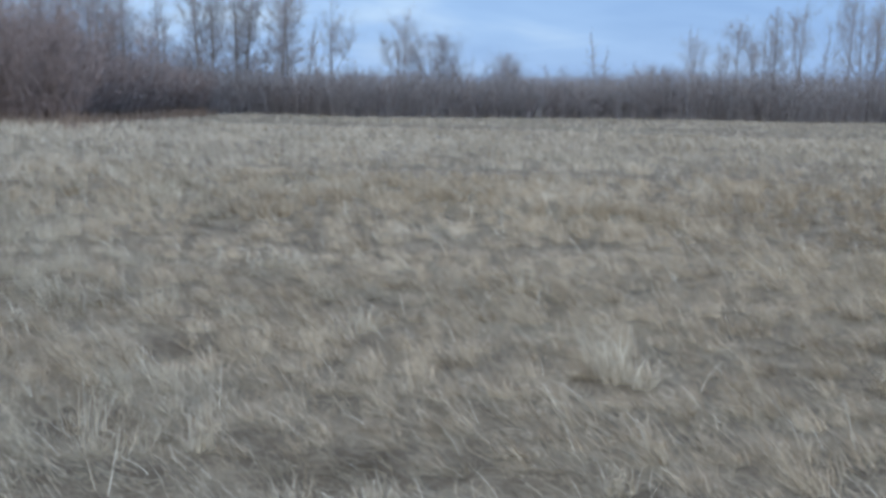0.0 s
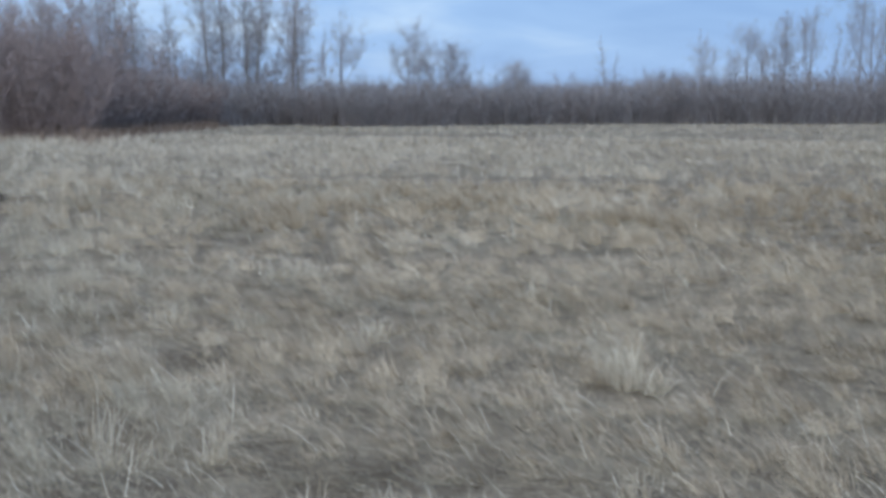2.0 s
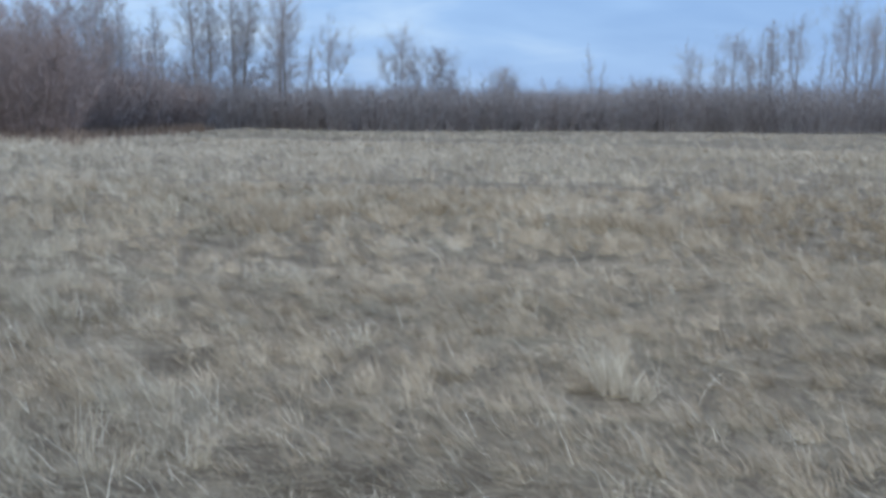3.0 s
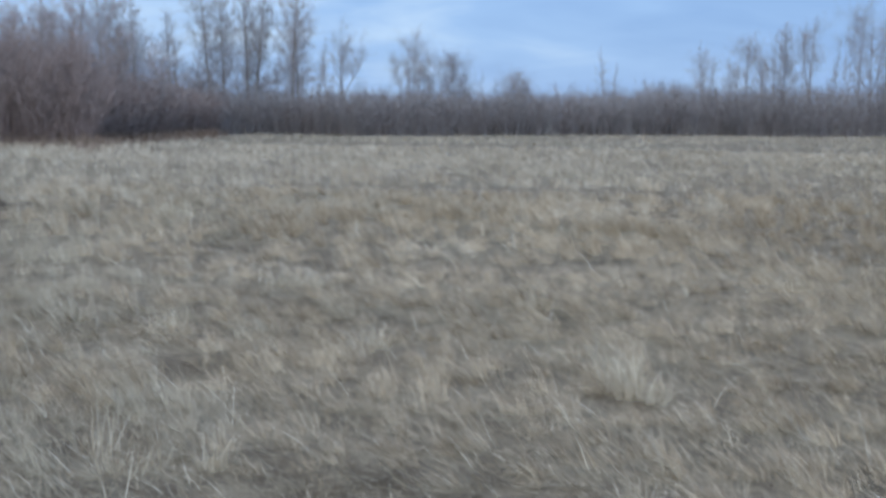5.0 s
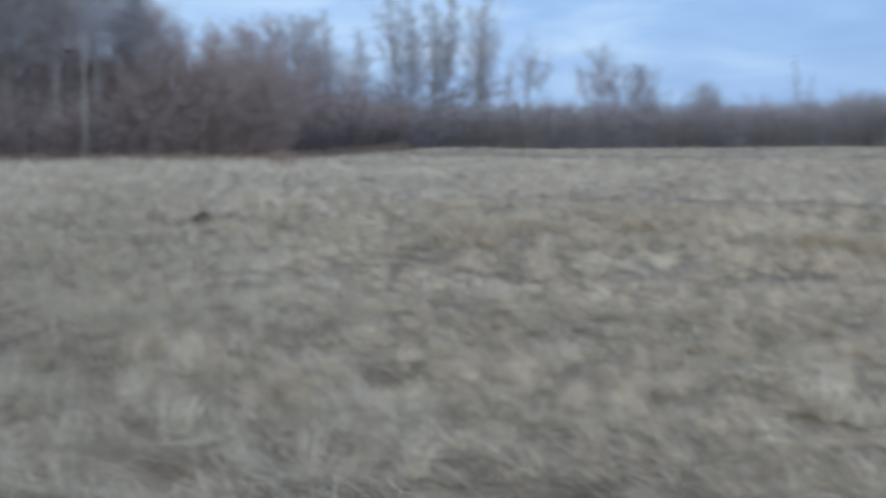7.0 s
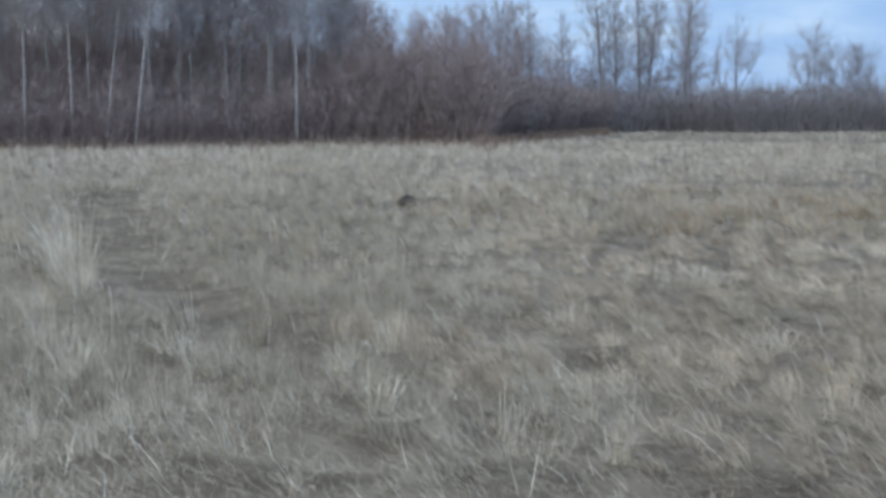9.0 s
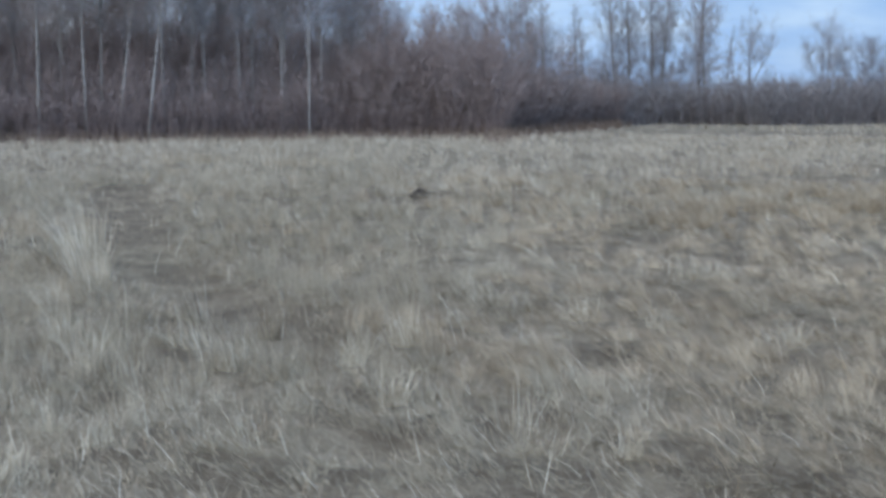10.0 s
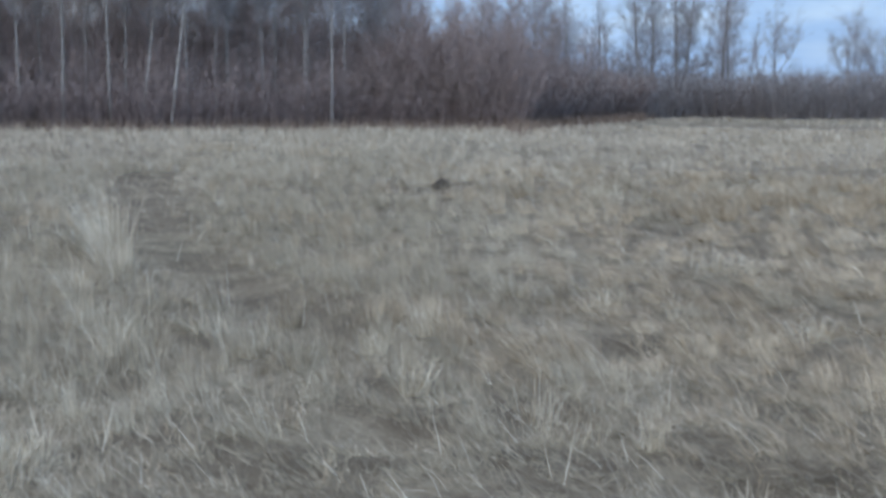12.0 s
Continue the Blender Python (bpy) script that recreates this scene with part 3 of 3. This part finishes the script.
def aspen(label, seed, tall, trunk_r, start, spread, limbs=30, trunk_mat=None, twig_mat=None, fork=False, per_limb=11, per_twig=11, category="tree", group="leafless trees along the wood", w=0.0102, lean=0.0, rise=(12, 52), column=False):
    """A leafless tree: trunk, ascending limbs and a haze of twigs."""
    r = np.random.default_rng(seed)
    root = tagged(new("aspen_tree"), label, category, group)
    trunk, limb, crown = Soup(), Soup(), Soup()
    path = limb_path(r, (0, 0, -0.15), (lean + r.normal(0, 0.03), r.normal(0, 0.03), 1), tall + 0.15, 0.02, 9, 0.018)
    rad = trunk_r * np.linspace(1, 0.12, len(path)) ** 0.9
    tube(trunk, path, rad, 8)
    axes = [(path, rad)]
    if fork:
        for s in (-1, 1):
            b = limb_path(r, path[3], (s * 0.42, r.normal(0, 0.2), 1), tall * 0.55, 0.05, 7)
            rb = trunk_r * np.linspace(0.55, 0.1, len(b))
            tube(trunk, b, rb, 7)
            axes.append((b, rb))
    made = []
    for i in range(limbs):
        ax, ra = axes[i % len(axes)]
        q = start + (0.97 - start) * ((i + r.random()) / limbs) ** 1.25
        k = q * (len(ax) - 1)
        j = min(int(k), len(ax) - 2)
        p = ax[j] + (ax[j + 1] - ax[j]) * (k - j)
        a = i * 2.4 + r.normal(0, 0.4)
        e = radians(r.uniform(*rise) + 16 * q)
        shape = (0.22 + 1.05 * math.sin(math.pi * min(1, (q - start) / (1.02 - start) * 0.85 + 0.12)))
        if column:
            u = (q - start) / (0.97 - start)
            shape = (0.62 + 0.5 * math.sin(math.pi * min(1, u * 0.8 + 0.15))) * (1 - 0.72 * u ** 3)
        ln = spread * shape * r.uniform(0.4, 1.35)
        lp = limb_path(r, p, (math.cos(a) * math.cos(e), math.sin(a) * math.cos(e), math.sin(e)), ln, 0.05)
        tube(limb, lp, np.linspace(max(0.009, ra[j] * (0.15 if column else 0.22)), 0.005, len(lp)), 3)
        made.append((lp, ln / spread))
    twig_spray(crown, r, made, per_limb + 5, per_twig + 1, spread * (0.46 if column else 0.6), spread * (0.27 if column else 0.36), w, 0.3)
    part("trunk", trunk, trunk_mat or GREY_BARK, root, smooth=True)
    part("branchwork", limb, twig_mat or HAZE_TWIGS, root)["kind"] = "stuff"
    part("crown", crown, twig_mat or HAZE_TWIGS, root, "bare fine twigs")["kind"] = "stuff"
    return root


def shrub(label, seed, tall, spread, stems=15, mat=None, per_limb=16, per_twig=9, w=0.016):
    """A many-stemmed leafless bush."""
    r = np.random.default_rng(seed)
    root = tagged(new("willow_shrub"), label, "shrub", "leafless shrubs at the wood's edge")
    crown = Soup()
    made = []
    for i in range(stems):
        a, out = i * 2.4 + r.normal(0, 0.3), spread * math.sqrt((i + 0.5) / stems)
        foot = np.array((math.cos(a) * out * 0.25, math.sin(a) * out * 0.25, -0.1))
        tilt = out / tall * 0.95
        lp = limb_path(r, foot, (math.cos(a) * tilt, math.sin(a) * tilt, 1), tall * r.uniform(0.72, 1.0) * math.sqrt(max(0.2, 1 - 0.5 * (out / spread) ** 2)), 0.02, 6)
        stem = Soup()
        tube(stem, lp, np.linspace(0.035, 0.009, len(lp)), 4)
        part("stem", stem, mat or DARK_TWIGS, root)
        made.append((lp, 1.0))
    twig_spray(crown, r, made, per_limb, per_twig, tall * 0.26, tall * 0.15, w, 0.35)
    part("crown", crown, mat or DARK_TWIGS, root, "dense bare twigs")["kind"] = "stuff"
    return root


def place(heading, distance, tall_ratio=1.0, wide_ratio=None, turn=0.0):
    a = radians(heading)
    x, y = distance * math.sin(a), distance * math.cos(a)
    wr = wide_ratio or tall_ratio
    return Matrix.Translation((x, y, float(height(x, y)))) @ Matrix.Rotation(turn, 4, "Z") @ Matrix.Diagonal((wr, wr, tall_ratio, 1))


class Stock:
    """Built once each, then copied; the first use takes the original."""

    def __init__(self, things, sizes):
        self.things, self.sizes, self.used = things, sizes, set()

    def put(self, i, heading, distance, tall, wide=None, turn=None, label=""):
        i %= len(self.things)
        s = tall / self.sizes[i]
        m = place(heading, distance, s, wide or s ** 0.8, random.uniform(0, 6.28) if turn is None else turn)
        if i in self.used:
            k = self.things[i].scale
            ob = copy_thing(self.things[i], m @ Matrix.Diagonal((1 / k.x, 1 / k.y, 1 / k.z, 1)))
        else:
            ob = self.things[i]
            ob.matrix_basis = m
            self.used.add(i)
        if label:
            ob["label"] = label
        return ob


EDGE = [(-60, 46), (-50, 48), (-40, 50), (-35, 49.5), (-30, 51.5), (-25, 54), (-20, 54), (-17.5, 53), (-16.4, 58), (-15, 63.5), (-13, 72), (-9, 83), (-4.5, 81), (0, 86), (6, 98), (12.5, 112), (16.5, 114), (20, 130), (30, 165)]
BRUSH = [(-60, 5.6), (-40, 5.7), (-27, 5.5), (-24, 4.9), (-22, 4.4), (-19, 4.1), (-17.5, 3.7), (-16.4, 3.3), (-14, 3.4), (-9, 3.4), (-4.5, 3.4), (0, 3.5), (5, 3.9), (8, 4.1), (10, 4.9), (14, 4.8), (20, 5.3), (30, 6.5)]


def edge(heading):
    """Distance of the wood's edge in that heading."""
    return np.interp(heading, *zip(*EDGE))


def thicket(name, label, mat, seed, n, h0, h1, deep, fine, w, share=1.0, fore=0.0, front=1.0):
    """Brush that nobody could count: slender stems with sprays of twigs."""
    r = np.random.default_rng(seed)
    a = r.uniform(h0, h1, n)
    d = edge(a) - fore + deep * r.random(n) ** 1.3
    tall = np.interp(a, *zip(*BRUSH)) * share * (0.76 + 0.24 * r.random(n) ** 0.8) * (0.92 + 0.14 * value_noise(a, d * 0.2, 1.7, seed))
    if front < 1:
        low = np.interp(a, (-27, -23), (front, 0.9)) * r.uniform(0.6, 1.5, n)
        tall = tall * np.clip(low + (1 - low) * (d - edge(a)) / 4.5, low, 1)
    x, y = d * np.sin(np.radians(a)), d * np.cos(np.radians(a))
    foot = np.stack([x, y, height(x, y) - 0.05], -1)
    way = unit(np.stack([r.normal(0, 0.26, n), r.normal(0, 0.26, n), np.ones(n)], -1))
    soup = Soup()
    spikes(soup, r, foot, way, tall, w * 1.5)
    k = np.repeat(np.arange(n), fine)
    t = r.uniform(0.12, 0.95, len(k)) ** 0.8
    s = foot[k] + way[k] * (tall[k] * t)[:, None]
    fd = way[k] * 0.6 + r.normal(0, 0.6, (len(k), 3)) + [0, 0, 0.2]
    spikes(soup, r, s, fd, tall[k] * r.uniform(0.12, 0.27, len(k)), w)
    return tagged(new(name, soup.mesh(name, mat)), label, "thicket", kind="stuff")


thicket("far_thicket", "grey-brown leafless thicket closing the far side", TWIGS, 71, 6500, -17, 27, 16, 20, 0.024)
thicket("far_thicket_undergrowth", "dark brown leafless brush inside the far thicket", FAR_BRUSH, 72, 4200, -17, 27, 9, 13, 0.028, 0.75)
thicket("wood_undergrowth", "dark brown leafless brush beneath the near trees", DARK_TWIGS, 73, 5500, -56, -14.4, 15, 24, 0.021, front=0.34)
thicket("red_brush", "low reddish-brown leafless brush along the wood's edge", RED_TWIGS, 74, 3900, -56, -12.8, 6, 14, 0.016, 0.34, 0.6)

thicket("corner_brush", "dense brown leafless brush where near wood meets far thicket", DARK_TWIGS, 75, 1700, -17.6, -11.5, 7, 16, 0.022, 0.85, 0.3)

# low brown weeds where the field meets the wood
rw = np.random.default_rng(81)
a = np.concatenate([rw.uniform(-56, -11, 8500), rw.uniform(-18, -11.5, 3500)])
d = edge(a) - rw.exponential(np.where(np.arange(len(a)) < 8500, 1.8, 2.6)) + 0.8
wx, wy = d * np.sin(np.radians(a)), d * np.cos(np.radians(a))
weeds = blades(rw, wx, wy, rw.uniform(0, 6.28, len(a)), np.radians(rw.normal(76, 10, len(a))), np.radians(rw.normal(20, 12, len(a))), rw.uniform(0.25, 0.75, len(a)), rw.uniform(0.018, 0.035, len(a)), 2)
tagged(grass_field("edge_weeds", "brown dead weeds where field meets wood", WEED, weeds), category="weeds")

# trees: a few are built, the rest are copies
GROUP_FAR = "leafless aspens over the far thicket"
GROUP_NEAR = "pale-trunked trees of the near wood"
columns = Stock([
    aspen("slender grey leafless aspen with ascending limbs", 101, 9.5, 0.10, 0.2, 1.65, 84, group=GROUP_FAR, rise=(14, 54), per_limb=9, per_twig=10, w=0.0105, column=True),
    aspen("slender grey leafless aspen with a narrow crown", 102, 9.5, 0.09, 0.3, 1.3, 60, group=GROUP_FAR, rise=(14, 56), lean=0.03, per_limb=8, per_twig=9, w=0.0105, column=True),
    aspen("slender grey leafless aspen with ascending limbs", 103, 9.5, 0.115, 0.2, 1.8, 94, group=GROUP_FAR, rise=(8, 50), lean=-0.02, per_limb=9, per_twig=10, w=0.0105, column=True),
], [9.5, 9.5, 9.5])
rounds = Stock([
    aspen("round-crowned grey leafless tree above the thicket", 111, 7.0, 0.09, 0.34, 1.55, 66, group=GROUP_FAR, rise=(10, 56), per_limb=8, per_twig=9, w=0.0102),
    aspen("forked grey leafless tree above the thicket", 112, 8.0, 0.075, 0.38, 1.3, 60, group=GROUP_FAR, fork=True, per_limb=6, per_twig=8, rise=(20, 60), w=0.0102),
], [7.0, 8.0])
thin = Stock([aspen("thin sparse leafless sapling above the thicket", 121, 7.5, 0.05, 0.25, 1.1, 34, group=GROUP_FAR, per_limb=6, per_twig=7, rise=(22, 58), w=0.0095, column=True)], [7.5])
airy = Stock([
    aspen("airy grey leafless tree with spreading limbs", 123, 8.5, 0.085, 0.3, 1.7, 40, group=GROUP_FAR, per_limb=5, per_twig=8, rise=(20, 58), w=0.011),
    aspen("airy grey leafless tree with two stems", 124, 8.5, 0.075, 0.32, 1.4, 42, group=GROUP_FAR, fork=True, per_limb=5, per_twig=7, rise=(24, 62), w=0.011),
], [8.5, 8.5])
pale = Stock([
    aspen("pale-barked leafless tree with a long clear trunk", 131, 10.0, 0.057, 0.48, 1.4, 34, PALE_BARK, group=GROUP_NEAR),
    aspen("pale-barked leafless tree with a long clear trunk", 132, 10.0, 0.05, 0.45, 1.3, 34, PALE_BARK, group=GROUP_NEAR, lean=0.05),
    aspen("leaning pale-barked leafless tree at the wood's edge", 133, 10.0, 0.06, 0.45, 1.3, 34, PALE_BARK, group=GROUP_NEAR, lean=0.17),
], [10.0, 10.0, 10.0])
inner = Stock([
    aspen("grey leafless tree inside the near wood", 141, 9.5, 0.08, 0.2, 1.6, 44, GREY_BARK, WOOD_TWIGS, group=GROUP_NEAR),
    aspen("grey leafless tree inside the near wood", 142, 9.5, 0.075, 0.18, 1.8, 38, GREY_BARK, WOOD_TWIGS, group=GROUP_NEAR),
], [9.5, 9.5])
bushes = Stock([
    shrub("dense brown leafless shrub at the wood's corner", 151, 4.5, 1.9, 18),
    shrub("dense brown leafless shrub at the wood's corner", 152, 4.5, 2.2, 18, RED_TWIGS),
    shrub("dense brown leafless shrub at the wood's corner", 153, 4.5, 1.7, 16),
], [4.5, 4.5, 4.5])
far_bushes = Stock([
    shrub("grey-brown leafless shrub in the far thicket", 161, 4.0, 1.7, 13, TWIGS, 14, 8, 0.02),
    shrub("grey-brown leafless shrub in the far thicket", 162, 4.0, 1.4, 13, TWIGS, 14, 8, 0.02),
], [4.0, 4.0])


def top(distance, rise):
    return distance * math.tan(radians(rise)) + 1.6


# heading, elevation of the top, kind
for kind, a, e in [(0, -19.4, 5.0), (0, -17.95, 4.9), (2, -16.55, 5.3), (0, -15.3, 5.5), (2, -15.75, 5.2), (1, -13.5, 4.75), (1, -13.2, 3.7), (2, -11.8, 6.4), (0, -11.2, 6.1), (0, -10.1, 6.3), (2, -9.6, 6.4), (2, -7.85, 6.8), (1, -7.5, 5.2),
                   (0, 15.5, 4.5), (0, 19.9, 4.6), (0, 22.6, 4.7), (0, 24.0, 5.2)]:
    d = float(edge(a)) + 3 + 3.5 * random.random()
    columns.put(kind, a, d, top(d, e))
for i, a, e in [(1, -5.45, 4.0), (1, -2.35, 3.3), (0, -0.05, 2.75), (0, 3.0, 1.95)]:
    d = float(edge(a)) + 4 + 2 * random.random()
    rounds.put(i, a, d, top(d, e))
for i, a, e in [(0, -2.1, 3.75), (1, -1.7, 3.0), (1, -0.7, 2.3), (0, 13.8, 3.7), (1, 13.1, 2.9), (1, 14.6, 3.3), (1, 15.1, 4.0), (1, 16.6, 4.8), (0, 18.8, 5.1), (1, 19.4, 4.7), (0, 20.5, 4.9), (1, 21.4, 4.9), (0, 11.75, 3.0)]:
    d = float(edge(a)) + 3 + 3 * random.random()
    airy.put(i, a, d, top(d, e))
for a, e in [(-6.7, 3.6), (-6.2, 3.0), (4.95, 1.7), (7.2, 3.4), (7.5, 2.6), (9.3, 1.95), (11.7, 3.7), (12.1, 2.9), (17.6, 3.5), (13.0, 2.3), (16.2, 3.2), (2.6, 1.9), (3.4, 1.85), (18.1, 3.2), (-4.2, 1.7), (-12.6, 2.9), (-8.8, 3.2), (-14.2, 3.2)]:
    d = float(edge(a)) + 3 + 3 * random.random()
    thin.put(0, a, d, top(d, e))
for i, (a, back) in enumerate([(-41.05, 0.0), (-39.25, -0.4), (-37.1, -0.2), (-36.4, 0.9), (-35.7, -0.2), (-34.35, -0.3), (-33.5, 0.5), (-32.2, 0.9), (-31.6, 1.2), (-29.96, 0.5), (-29.36, 1.6), (-27.9, 0.0), (-27.75, 0.9), (-26.7, -0.5), (-26.0, 0.6), (-30.7, 2.0), (-38.2, 1.6), (-40.1, 1.6),
                               (-25.2, 2.0), (-24.3, 2.2), (-42.4, 1.0), (-44.5, 0.5), (-46.5, 1.2), (-48.8, 0.8)]):
    kind = 2 if a in (-34.35, -35.7) else 0 if back < 0.3 else i % 2
    pale.put(kind, a, float(edge(a)) + back + (0.35 if a in (-39.25, -34.35, -26.7) else 1.0), 8.8 + 2.2 * random.random(), turn=0.6 if kind == 2 else None)
# slim pale stems at the front of the far thicket
for i in range(24):
    a = -14.5 + 24 * (i + random.random()) / 24
    d = float(edge(a)) + 0.2 + 1.5 * random.random()
    thin.put(0, a, d, random.uniform(3.0, 5.0), wide=0.55, label="slim leafless sapling at the far thicket's front")
for i in range(56):
    a = -48 + 26 * ((i + random.random()) / 56) ** 1.12
    d = float(edge(a)) + 2.5 + 10 * random.random()
    inner.put(i, a, d, (8.0 if a < -27 else 6.2) + 2.2 * random.random())
for i, (a, e) in enumerate([(-24.6, 5.0), (-23.8, 5.3), (-23.2, 4.8), (-22.4, 3.8), (-21.8, 3.7), (-21.0, 4.0), (-20.4, 4.3), (-19.8, 4.0), (-19.2, 4.4), (-18.4, 4.3), (-20.3, 4.8), (-19.2, 4.8), (-18.0, 5.1), (-16.8, 5.0), (-16.2, 3.6), (-14.6, 3.2), (-14.2, 2.6)]):
    d = float(edge(a)) + 3 + 3 * random.random()
    inner.put(i, a, d, top(d, e))
for i in range(49):
    a = -28 + 15 * (i + random.random()) / 49
    d = float(edge(a)) + 0.6 + 4.5 * random.random()
    bushes.put(i, a, d, float(np.interp(a, (-28, -26, -23, -20, -18, -16.6, -14.6, -13), (2.2, 3.6, 5.0, 5.4, 4.9, 4.0, 3.5, 2.9))) * random.uniform(0.85, 1.08))
for i in range(22):
    a = -56 + 31 * (i + random.random()) / 22
    d = float(edge(a)) + 2.5 + 3.5 * random.random()
    bushes.put(i, a, d, random.uniform(2.2, 3.4))
for i in range(46):
    a = -16 + 42 * (i + random.random()) / 46
    d = float(edge(a)) + 0.6 + 6 * random.random()
    far_bushes.put(i, a, d, float(np.interp(a, *zip(*BRUSH))) * random.uniform(0.85, 1.12))


for i, (a, e) in enumerate([(2.4, 1.75), (2.9, 1.9), (3.4, 1.7), (-0.6, 2.2), (0.3, 2.0), (-4.3, 1.6), (9.4, 1.9), (10.3, 1.85), (-12.6, 2.2), (-13.2, 2.4), (5.2, 1.7)]):
    d = float(edge(a)) + 3 + 2 * random.random()
    far_bushes.put(i, a, d, top(d, e))


# ---- a broken pale stem leaning in the far thicket ----
rb = np.random.default_rng(77)
stem = Soup()
lean_path = limb_path(rb, (0, 0, -0.05), (0.75, 0.1, 0.62), 1.1, -0.01, 6)
tube(stem, lean_path, np.linspace(0.05, 0.025, len(lean_path)), 7)
tube(stem, limb_path(rb, lean_path[4], (0.3, 0.1, 0.9), 0.5, 0, 3), np.linspace(0.03, 0.01, 4), 5)
dead = tagged(new("broken_stem", stem.mesh("broken_stem", PALE_BARK, True)), "pale broken tree stem leaning against the thicket", "dead stem")
dead.matrix_basis = place(4.3, float(edge(4.3)) + 0.1)
